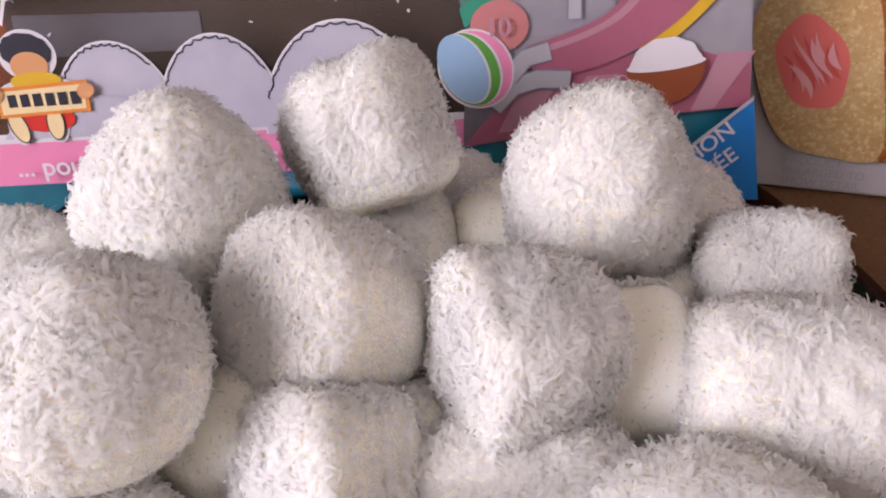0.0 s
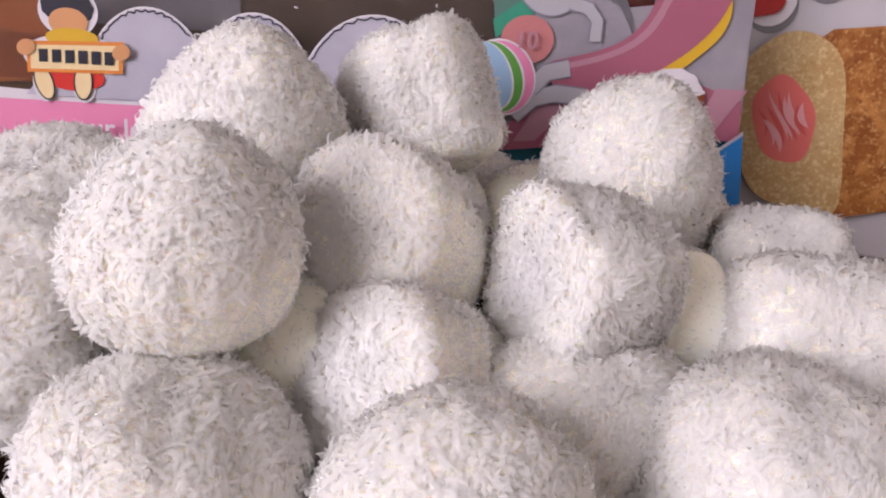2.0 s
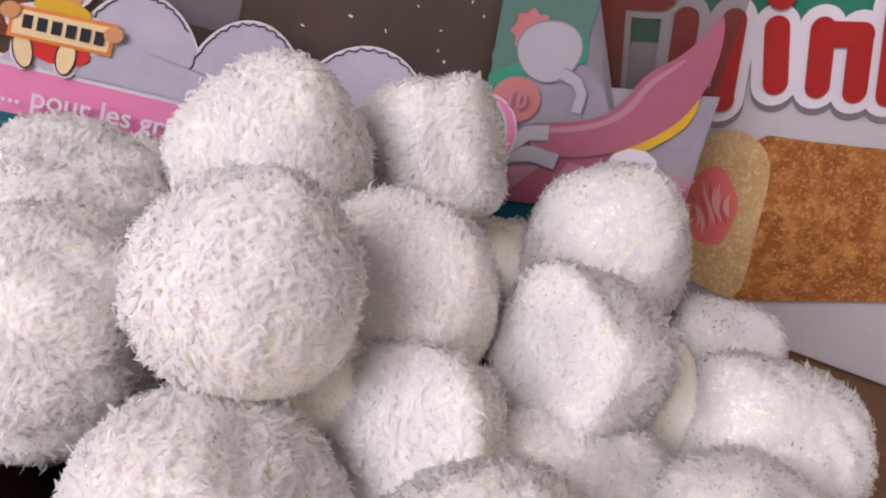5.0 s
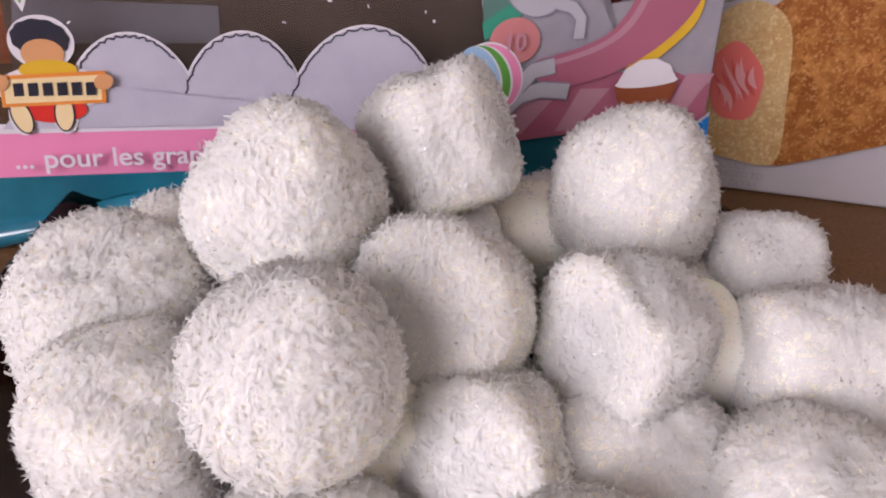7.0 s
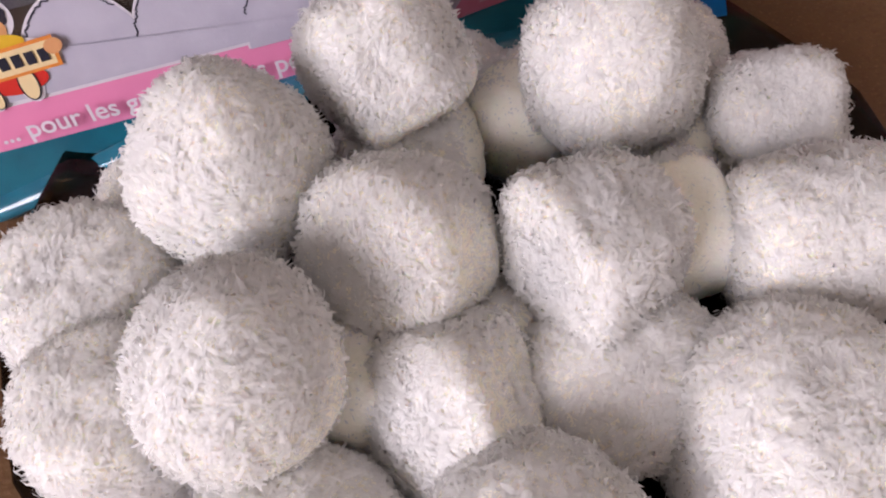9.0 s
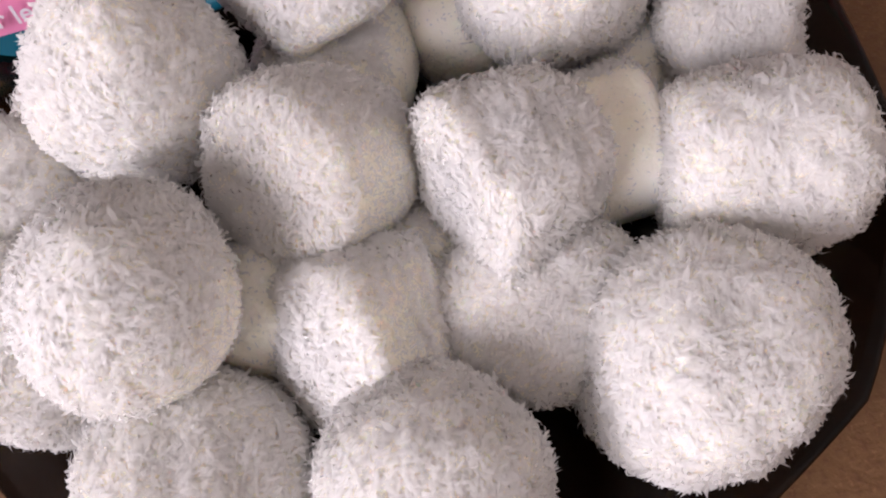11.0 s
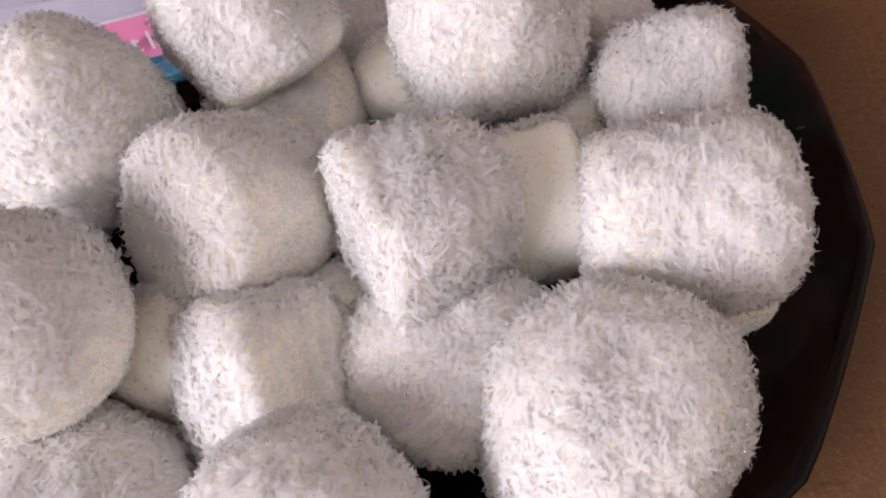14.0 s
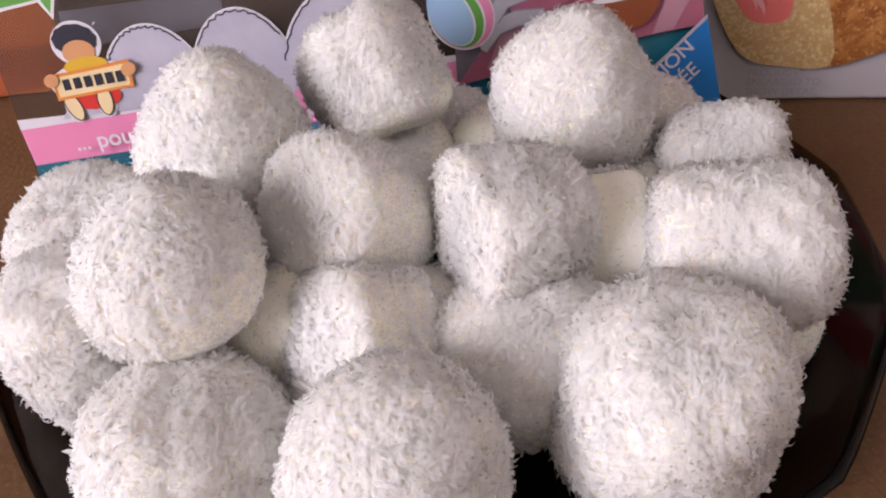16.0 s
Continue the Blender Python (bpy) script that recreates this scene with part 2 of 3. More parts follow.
def flakes_mesh(form, seed, count, bare, skirt):
    """Thin curled leaflets of coconut in a loose, lumpy layer, most of them lying on the body, some standing off. bare: (direction, cosine, share kept)."""
    rng = np.random.default_rng(seed + 500)
    d = rng.normal(size=(count, 3))
    d /= np.linalg.norm(d, axis=1)[:, None]
    p, n = form.normal(d)
    keep = np.ones(count)
    for way, cosine, share in bare:
        way = np.array(way, float) / np.linalg.norm(way)
        ragged = 0.10 * np.cos(d @ rng.normal(size=3) * 9) + 0.05 * np.cos(d @ rng.normal(size=3) * 20)
        edge = np.clip((n @ way - cosine + ragged) / 0.16, 0, 1)
        keep = keep * (1 - edge * (1 - share))
    if skirt is not None:
        edge = np.clip((skirt * 0.001 - p[:, 2]) / 0.003 + 0.6 * np.sin(7 * d[:, 0] + 5 * d[:, 1]), 0, 1)
        keep = keep * (1 - 0.88 * edge)
    short = 0.5 + 0.5 * keep
    hills = sum(np.cos(d @ rng.normal(size=3) * k + rng.uniform(0, 6.3)) * g for k, g in ((7, 0.20), (7, 0.20), (12, 0.20), (12, 0.20), (20, 0.16), (20, 0.16), (20, 0.16), (32, 0.12), (32, 0.12)))
    chosen = rng.random(count) < keep * np.clip(0.85 + 0.25 * hills, 0.4, 1)
    p, n, short, d, hills, keep = p[chosen], n[chosen], short[chosen], d[chosen], hills[chosen], keep[chosen]
    m = len(p)
    sway = np.stack([np.cos(d @ rng.normal(size=3) * 3 + rng.uniform(0, 6)) for _ in range(3)], 1)
    t = np.cross(n, sway + rng.normal(size=(m, 3)) * 1.1)
    t /= np.linalg.norm(t, axis=1)[:, None]
    lift = np.radians(np.where(rng.random(m) < 0.28, rng.uniform(18, 66, m), rng.uniform(0, 12, m)))[:, None]
    way = np.cos(lift) * t + np.sin(lift) * n
    roll = rng.normal(0, 0.25, (m, 1))
    side = np.cross(way, n)
    side /= np.linalg.norm(side, axis=1)[:, None]
    over = np.cross(side, way)
    side, over = np.cos(roll) * side + np.sin(roll) * over, np.cos(roll) * over - np.sin(roll) * side
    length = (np.clip(rng.lognormal(0.45, 0.42, m), 0.8, 3.8) * 0.001 * short)[:, None]
    half = (np.clip(rng.lognormal(-1.45, 0.40, m), 0.11, 0.50) * 0.001 * short)[:, None]
    bend = -rng.normal(0.10, 0.14, (m, 1)) * length
    swing = rng.normal(0, 0.10, (m, 1)) * length
    layer = (np.clip(0.00052 * (hills + 0.5), 0, 0.0013) + rng.uniform(0, 0.00028, m)) * keep
    start = p + n * layer[:, None] - way * length * 0.35
    verts = []
    for s, w in ((0.0, 0), (0.28, 0.9), (0.70, 1.0), (1.0, 0)):
        mid = start + way * length * s - over * bend * 4 * s * (1 - s) + side * swing * 4 * s * (1 - s)
        verts += [mid + side * half * w, mid - side * half * w] if w else [mid]
    verts = np.stack(verts, 1).reshape(-1, 3)
    local = [(0, 1, 2), (1, 3, 4), (1, 4, 2), (3, 5, 4)]
    faces = (np.array(local)[None] + 6 * np.arange(m)[:, None, None]).reshape(-1, 3)
    mesh = bpy.data.meshes.new("coconut_coating")
    mesh.vertices.add(len(verts)), mesh.loops.add(faces.size), mesh.polygons.add(len(faces))
    mesh.vertices.foreach_set("co", verts.ravel())
    mesh.loops.foreach_set("vertex_index", faces.ravel())
    mesh.polygons.foreach_set("loop_start", np.arange(0, faces.size, 3))
    mesh.update(calc_edges=True)
    mesh.materials.append(flake_mat)
    mesh.polygons.foreach_set("use_smooth", np.ones(len(faces), bool))
    over = np.where((over * n).sum(1, keepdims=True) < 0, -over, over)
    soft = np.repeat(n * 0.80 + over * 0.20, 6, 0).reshape(m, 6, 3)
    lean = np.array([0, 1, -1, 1, -1, 0])[None, :, None] * 0.12
    soft = (soft + lean * side[:, None, :]).reshape(-1, 3)
    mesh.normals_split_custom_set_from_vertices((soft / np.linalg.norm(soft, axis=1)[:, None]).tolist())
    return mesh


def marshmallow(seed, at, size, axis=(0, 0, 1), turn=0.0, top=2.3, foot=3.5, taper=0.0, lumps=1.0, skirt=None, bare=(), count=25000, specks=(), cuts=(), label=""):
    """size: half width, half depth, reach up and down along the axis, in millimetres, coating included. bare: thinly coated sides, as (direction, cosine, share of flakes kept). skirt: the height in millimetres under which it is thinly coated. cuts: flattened sides, as (direction, millimetres)."""
    turned = Vector(axis).to_track_quat("Z", "Y").to_matrix().to_4x4() @ pose(0, 0, 0, 0, 0, turn)
    base = Matrix.Translation(at) @ turned
    ob = empty("coconut_marshmallow", base, label or "white marshmallow coated in shredded coconut, in a pile", "marshmallow", "marshmallows piled on the plate")
    a, b, up, down = ((v - 0.6) * 0.001 for v in size)
    back = turned.to_3x3().inverted()
    form = Form(seed, a, b, up, down, top, foot, taper, lumps, [(tuple(back @ Vector(w)), far * 0.001) for w, far in cuts])
    part("marshmallow_body", mallow_body(form), mallow_mat, ob, "soft cream-white marshmallow", smooth=True)
    bare = [(tuple(back @ Vector(w)), c, s) for w, c, s in bare]
    flakes = new("coconut_coating", flakes_mesh(form, seed, count, bare, skirt))
    flakes.parent = ob
    tagged(flakes, "white shredded coconut coating", kind="stuff")
    for way in specks:
        d = (back @ Vector(way)).normalized()
        p = Vector(d) * float(form.reach(np.array([d]))[0])
        bm = bmesh.new()
        bmesh.ops.create_icosphere(bm, subdivisions=1, radius=0.00026, matrix=Matrix.Translation(p + d * 0.0002) @ d.to_track_quat("Z", "Y").to_matrix().to_4x4() @ Matrix.Diagonal((1.6, 0.7, 0.5, 1)))
        part("brown_speck", bm, speck_mat, ob, "tiny brown fleck of coconut husk")
    return ob


# top layer
marshmallow(1, (-0.0528, 0.0910, 0.0510), (19.0, 18.6, 18.6, 13.2), (0.05, -0.02, 1), 20, 2.1, 3.4, 0.22, skirt=-9, bare=(((0.6, -0.3, -0.6), 0.45, 0.3),), label="domed marshmallow with rough coconut top, resting on three others")
marshmallow(2, (-0.0500, 0.1360, 0.0507), (19.4, 18.6, 19.8, 18.0), (0.05, 0.0, 1), 70, 2.2, 3.0, 0.14, skirt=-13)
marshmallow(3, (-0.0152, 0.1548, 0.0543), (17.0, 16.5, 15.5, 17.0), (-0.36, 0.46, 0.76), 10, 4.2, 5.5, 0.0, lumps=0.8, skirt=-11, label="tilted marshmallow with coconut top and bare smooth side")
marshmallow(4, (0.0320, 0.1452, 0.0483), (20.0, 19.6, 21.0, 21.5), (0.0, 0.0, 1), 0, 2.1, 2.6, 0.14)
marshmallow(5, (-0.0214, 0.1130, 0.0407), (18.2, 18.2, 15.8, 18.0), (-0.55, -0.50, 0.60), 30, 4.0, 3.0, 0.0, lumps=0.8, bare=(((-0.2, -0.75, -0.65), 0.55, 0.15), ((0.9, -0.3, -0.2), 0.6, 0.4)), label="marshmallow with a smooth shaded face, in the pile")
marshmallow(6, (0.0132, 0.1015, 0.0445), (16.8, 17.0, 12.4, 15.6), (-0.90, -0.32, 0.18), 0, 7.0, 2.8, 0.0, lumps=0.7, cuts=(((0.22, -0.10, 0.9), 13.4), ((0.62, -0.75, -0.05), 14.6)), label="marshmallow with a sharp ridge between two coconut faces")
# second layer
marshmallow(7, (0.0585, 0.0975, 0.0368), (17.2, 17.4, 18.2, 18.6), (1.0, -0.12, 0.05), 0, 3.2, 5.0, 0.0, lumps=0.8, label="barrel-shaped coconut marshmallow lying on its side")
marshmallow(8, (0.0650, 0.1320, 0.0322), (14.6, 14.4, 14.0, 14.0), (1.0, -0.15, 0.1), 0, 4.6, 5.0, 0.0, lumps=0.8, label="small barrel-shaped coconut marshmallow lying on its side")
marshmallow(9, (-0.0180, 0.0840, 0.0305), (18.0, 16.5, 13.5, 17.5), (-0.68, -0.40, 0.55), 20, 5.0, 2.6, 0.0, lumps=0.9, cuts=(((0.76, -0.15, 0.55), 13.5),), bare=(((0.85, -0.25, 0.3), 0.75, 0.3),), label="wedge-shaped coconut marshmallow caught among others")
marshmallow(10, (0.0140, 0.0835, 0.0240), (20.5, 17.5, 16.0, 18.5), (0.0, -0.35, 0.9), 0, 2.8, 3.0, 0.0, bare=(((-0.5, -0.3, -0.6), 0.6, 0.3),), specks=((-0.0015, -0.015, 0.0125), (-0.008, -0.009, 0.0145)))
marshmallow(11, (0.0370, 0.0658, 0.0300), (21.2, 20.5, 20.6, 23.0), (0.05, -0.1, 1), 25, 2.7, 2.8, 0.05, count=31000, label="large round coconut marshmallow resting on the plate")
marshmallow(12, (0.0290, 0.1105, 0.0300), (15.5, 15.5, 15.5, 14.0), (1.0, 0.05, 0.06), 0, 9.0, 5.0, 0.0, lumps=0.5, bare=(((0.0, -0.9, 0.45), -0.1, 0.05),), label="marshmallow lying on its side, smooth bare flank showing")
marshmallow(13, (-0.0135, 0.1460, 0.0290), (23.0, 17.0, 15.0, 23.0), (0.25, -0.1, 1), 0, 2.8, 3.0, 0.0, bare=(((0.8, -0.4, -0.1), 0.35, 0.1),))
marshmallow(14, (-0.0510, 0.0655, 0.0255), (20.3, 19.3, 17.5, 19.5), (0.1, -0.1, 1), 60, 2.6, 3.0, 0.0, specks=((0.0095, 0.0035, 0.0165),), count=28000)
marshmallow(15, (-0.0840, 0.1260, 0.0320), (19.0, 17.0, 15.5, 20.0), (0.0, -0.2, 1), 30, 3.0, 3.2, 0.0)
marshmallow(16, (-0.0125, 0.0548, 0.0315), (20.0, 19.3, 20.0, 22.0), (0.0, 0.0, 1), 110, 2.3, 2.8, 0.1, count=28000)
marshmallow(17, (-0.0785, 0.0960, 0.0290), (16.5, 16.5, 19.5, 20.0), (-0.2, 0.0, 1), 15, 2.8, 3.0, 0.0)
# lower and back pieces
marshmallow(18, (0.0160, 0.1540, 0.0260), (15.0, 14.5, 15.0, 17.0), (0.0, -0.4, 1), 0, 3.0, 3.0, 0.0, bare=(((0.0, -1, 0.4), 0.2, 0.1),), specks=((-0.0006, -0.0074, 0.0085),), count=13000, label="marshmallow with a smooth bare face, behind others")
marshmallow(19, (0.0050, 0.1720, 0.0200), (14.0, 13.0, 15.0, 15.0), count=13000)
marshmallow(20, (-0.0040, 0.0985, 0.0190), (16.0, 14.0, 15.0, 14.5), bare=(((0.3, -1, 0.0), 0.0, 0.15),), count=13000)
marshmallow(21, (-0.0340, 0.0955, 0.0250), (17.0, 15.0, 16.0, 18.5), bare=(((0.3, -1, 0.0), -0.2, 0.1),), count=13000)
marshmallow(22, (-0.0690, 0.1520, 0.0260), (15.0, 14.0, 13.0, 17.0), count=13000)
marshmallow(23, (0.0560, 0.1690, 0.0210), (15.0, 14.0, 15.0, 15.0), count=13000)
marshmallow(24, (0.0450, 0.1340, 0.0200), (14.0, 14.0, 15.0, 15.0), bare=(((0.3, -1, 0.0), 0.0, 0.2),), count=13000)
marshmallow(25, (0.0640, 0.0990, 0.0150), (15.0, 14.0, 10.0, 10.5), bare=(((0.3, -1, 0.0), 0.0, 0.2),), count=13000)


# loose shreds fallen on the plate
def crumb(x, y, z, turn, length):
    bm = bmesh.new()
    bmesh.ops.create_uvsphere(bm, u_segments=10, v_segments=6, radius=0.001, matrix=Matrix.Diagonal((length, 0.45, 0.3, 1)))
    for v in bm.verts:
        v.co.z += 60 * v.co.x ** 2
        v.co.y += 0.0002 * math.sin(900 * v.co.x)
    ob = part("coconut_shred", bm, flake_mat, smooth=True)
    ob.matrix_basis = pose(x, y, z, 0, 0, turn)
    tagged(ob, "loose white coconut shred fallen on the plate", "coconut shred", "loose shreds on the plate")


for spot in ((0.0800, 0.1600, 0.0070, 20, 1.7), (0.0880, 0.1000, 0.0080, 140, 1.3), (0.0860, 0.1030, 0.0078, 60, 0.9), (0.0960, 0.1330, 0.0112, 170, 1.2), (-0.0820, 0.0860, 0.0090, 35, 1.2)):
    crumb(*spot)

# ---- packages behind the plate ----
class Sheet:
    """A printed flat face: u to the right and v up along it, in metres, from its lower left corner."""

    def __init__(self, origin, turn, lean):
        self.m = Matrix.Translation(origin) @ pose(0, 0, 0, -lean, 0, turn)
        self.level = 0

    def patch(self, name, outline, mat, parent, label="", level=None, strip=False):
        """A printed patch lying on the face."""
        self.level = self.level + 1 if level is None else level
        off = -0.00025 - 0.00006 * self.level
        bm = bmesh.new()
        front = [bm.verts.new((u, off, v)) for u, v in outline]
        if strip:
            half = len(front) // 2
            for k in range(half - 1):
                bm.faces.new((front[k], front[k + 1], front[-k - 2], front[-k - 1]))
        else:
            bmesh.ops.triangulate(bm, faces=[bm.faces.new(front)])
        mesh = bpy.data.meshes.new(name)
        bm.to_mesh(mesh)
        bm.free()
        mesh.materials.append(mat)
        ob = new(name, mesh)
        ob.parent = parent
        return tagged(ob, label)

    def letter(self, name, text, u, v, size, mat, parent, turn=0.0, level=60, mirror=False):
        data = bpy.data.curves.new(name, "FONT")
        data.body, data.size, data.extrude, data.offset = text, size, 0.00002, 0.012 * size
        ob = new(name, data)
        bpy.context.view_layer.update()
        mesh = bpy.data.meshes.new_from_object(ob.evaluated_get(bpy.context.evaluated_depsgraph_get()))
        bpy.data.objects.remove(ob)
        m = Matrix.Translation((u, -0.00025 - 0.00006 * level, v)) @ pose(0, 0, 0, 90, 0, 0) @ pose(0, 0, 0, 0, 0, turn)
        if mirror:
            m = m @ Matrix.Diagonal((-1, 1, 1, 1))
        mesh.transform(m)
        mesh.materials.clear()
        mesh.materials.append(mat)
        ob = new(name, mesh)
        ob.parent = parent
        return ob


def oval(u, v, a, b, turn=0.0, start=0, end=360, steps=40, wobble=0.0, rate=9):
    c, s = math.cos(radians(turn)), math.sin(radians(turn))
    out = []
    for k in range(steps + (end - start < 360)):
        w = radians(start + (end - start) * k / steps)
        r = 1 + wobble * math.sin(rate * w)
        x, y = a * r * math.cos(w), b * r * math.sin(w)
        out.append((u + c * x - s * y, v + s * x + c * y))
    return out


def band(points, wide):
    """A strip of even width along a line of points."""
    left, right = [], []
    for k, (x, y) in enumerate(points):
        x0, y0 = points[max(k - 1, 0)]
        x1, y1 = points[min(k + 1, len(points) - 1)]
        n = math.hypot(x1 - x0, y1 - y0) or 1
        dx, dy = (x1 - x0) / n * wide / 2, (y1 - y0) / n * wide / 2
        left.append((x - dy, y + dx)), right.append((x + dy, y - dx))
    return left + right[::-1]

carton_white = ink("carton_white", (0.51, 0.485, 0.51))
carton_green = ink("carton_green", (0.015, 0.19, 0.12))
logo_red = ink("logo_red", (0.37, 0.012, 0.011))
shadow_print = ink("shadow_print", (0.20, 0.19, 0.21))
grey_print = ink("grey_print", (0.40, 0.39, 0.42))
sponge_mat = material("printed_sponge", (0.50, 0.345, 0.16), 0.35, (0.44, 0.27, 0.10), 120, spots=((900, 0.48, 0.70, (0.62, 0.47, 0.24)), (700, 0.58, 0.78, (0.36, 0.20, 0.07))))
crust_mat = material("printed_crust", (0.30, 0.105, 0.020), 0.35, (0.22, 0.062, 0.010), 60, spots=((170, 0.46, 0.72, (0.46, 0.20, 0.05)), (420, 0.54, 0.72, (0.20, 0.055, 0.01)), (900, 0.52, 0.76, (0.54, 0.29, 0.10))))
cream_mat = ink("cream_pink", (0.68, 0.15, 0.13))
glaze_mat = ink("deep_cream_pink", (0.58, 0.09, 0.08))
swirl_mat = ink("swirl_pink", (0.70, 0.33, 0.34))
pink_mat = ink("bag_pink", (0.76, 0.24, 0.42))
pale_mat = material("bag_pale_print", (0.48, 0.46, 0.535), 0.35, (0.43, 0.41, 0.49), 90, 0.15, 300)
white_ink = ink("white_ink", (0.70, 0.66, 0.70))
pale_pink = ink("pale_pink", (0.44, 0.22, 0.28))
rose_mat = ink("rose_print", (0.37, 0.11, 0.17))
# the pale bag print again, with shade put into its colour
shaded_pale = material("shaded_pale_print", (0.32, 0.30, 0.33), 0.35, (0.27, 0.25, 0.29), 90, 0.15, 300)
teal_mat = material("bag_teal", (0.012, 0.16, 0.22), 0.22, (0.01, 0.11, 0.16), 50, 0.15, 60, coat=0.4)
gusset_mat = material("gusset_teal", (0.01, 0.17, 0.25), 0.16, (0.008, 0.10, 0.16), 60, 0.3, 90, coat=0.8)
blue_mat = ink("ribbon_blue", (0.005, 0.19, 0.56))
line_mat = ink("outline_ink", (0.02, 0.02, 0.035))
orange_mat = ink("plaque_orange", (0.72, 0.24, 0.04))
cream_ink = ink("plaque_cream", (0.80, 0.62, 0.34))
skin_mat = ink("print_tan", (0.62, 0.30, 0.13))
yellow_mat = ink("print_yellow", (0.66, 0.40, 0.02))
red_mat = ink("print_red", (0.62, 0.03, 0.02))
salmon_mat = ink("print_salmon", (0.52, 0.19, 0.19))
soft_green = ink("print_soft_green", (0.09, 0.19, 0.16))
green_mat = ink("print_green", (0.03, 0.28, 0.18))
leaf_mat = ink("print_leaf_green", (0.10, 0.33, 0.05))
sky_mat = ink("print_sky_blue", (0.30, 0.47, 0.66))
brown_mat = ink("print_brown", (0.24, 0.06, 0.02))
limb_mat = ink("print_grey_white", (0.42, 0.41, 0.45))
shade_mat = ink("print_grey", (0.22, 0.21, 0.27))
foil_tan = material("bag_inside_tan", (0.22, 0.15, 0.115), 0.4, (0.17, 0.115, 0.09), 30, 0.2, 40)
film_mat = material("clear_film", (0.07, 0.055, 0.045), 0.18, bump=0.25, bump_scale=35)
film_mat.node_tree.nodes["Principled BSDF"].inputs["Alpha"].default_value = 0.30


def mm(points):
    return [(u * 0.001, v * 0.001) for u, v in points]


def slab(outline, y0, y1):
    """A flat plate of that outline between two depths."""
    bm = bmesh.new()
    face = bm.faces.new([bm.verts.new((u, y0, v)) for u, v in outline])
    made = bmesh.ops.extrude_face_region(bm, geom=[face])
    bmesh.ops.translate(bm, vec=(0, y1 - y0, 0), verts=[v for v in made["geom"] if isinstance(v, bmesh.types.BMVert)])
    bmesh.ops.triangulate(bm, faces=[f for f in bm.faces if len(f.verts) > 4])
    return bm


def rounded(points, times=2):
    """The same outline with its corners cut soft."""
    for _ in range(times):
        points = [q for (x0, y0), (x1, y1) in zip(points, points[1:] + points[:1]) for q in ((0.75 * x0 + 0.25 * x1, 0.75 * y0 + 0.25 * y1), (0.25 * x0 + 0.75 * x1, 0.25 * y0 + 0.75 * y1))]
    return points


def capsule(u0, v0, u1, v1, r):
    """A bar with round ends."""
    a = math.degrees(math.atan2(v1 - v0, u1 - u0))
    return oval(u1, v1, r, r, 0, a - 90, a + 90, 10) + oval(u0, v0, r, r, 0, a + 90, a + 270, 10)


# ---- snack carton ----
face = Sheet((0.088, 0.2165, 0.0005), -10.7, 6.0)
carton = empty("snack_carton", face.m, "white snack cake carton leaning behind the plate", "box")
part("carton_body", boxed(-0.085, 0.135, 0, 0.055, 0.0, 0.135, bevel=0.0012), carton_white, carton)
face.patch("green_panel", mm([(-84, 62), (-20, 84), (40, 112), (80, 122), (134, 134), (-84, 134)]), carton_green, carton)
strokes = [(-1, 73, -9, 96), (-15, 68, -23, 91), (12.5, 84, 4.5, 99), (25.5, 88, 18, 104), (37.5, 91, 30, 107), (48, 94, 36, 119), (58, 96, 50, 108), (72, 100, 64, 114), (84, 103, 76, 118), (98, 106, 88, 122), (-37, 60, -50, 92)]
for s in strokes:
    face.patch("logo_shadow", mm(capsule(s[0] + 1.2, s[1] - 2.0, s[2] + 1.2, s[3] - 2.0, 7.6)), shadow_print, carton)
for s in strokes:
    face.patch("logo_outline", mm(capsule(*s, 7.6)), white_ink, carton)
face.patch("logo_outline", mm(capsule(-62, 86, -34, 95, 7.6)), white_ink, carton)
for s in strokes:
    face.patch("logo_stroke", mm(capsule(*s, 4.0 if s[0] > -30 else 5.5)), logo_red, carton)
for a, b in ((1, 0), (3, 4)):
    p, q = strokes[a], strokes[b]
    low = a == 1
    ends = (p[0], p[1], q[0], q[1]) if low else (p[2] + 1, p[3] - 1, q[2], q[3])
    face.patch("logo_stroke", mm(capsule(*ends, 4.0)), logo_red, carton)
face.patch("logo_stroke", mm(capsule(-62, 86, -34, 95, 5.2)), logo_red, carton)
face.patch("logo_dot", mm(oval(0.6, 108.5, 4.6, 4.6)), logo_red, carton)
crust = [(9, 66), (35, 72), (70, 82), (98, 89), (104, 84), (112, 62), (113, 44), (108, 38), (75, 26), (45, 14.5), (36, 11.5), (22, 14)]
face.patch("cake_picture", mm(rounded(crust)), crust_mat, carton, "printed golden sponge cake")
cut = [(-6, 51), (0, 60.5), (6, 65.8), (14, 66.5), (22, 63), (27, 55), (31, 40), (36.5, 22), (37.5, 13.5), (33, 11.3), (22, 12.6), (12, 14), (5, 21), (-2, 36)]
face.patch("cut_end_picture", mm(rounded(cut)), sponge_mat, carton, "printed pale crumb of the cut cake")
face.patch("cream_picture", mm(oval(12.8, 39.5, 14.0, 9.0, -62, steps=72, wobble=0.035, rate=5)), cream_mat, carton, "printed pink cream filling")
streaks = random.Random(8)
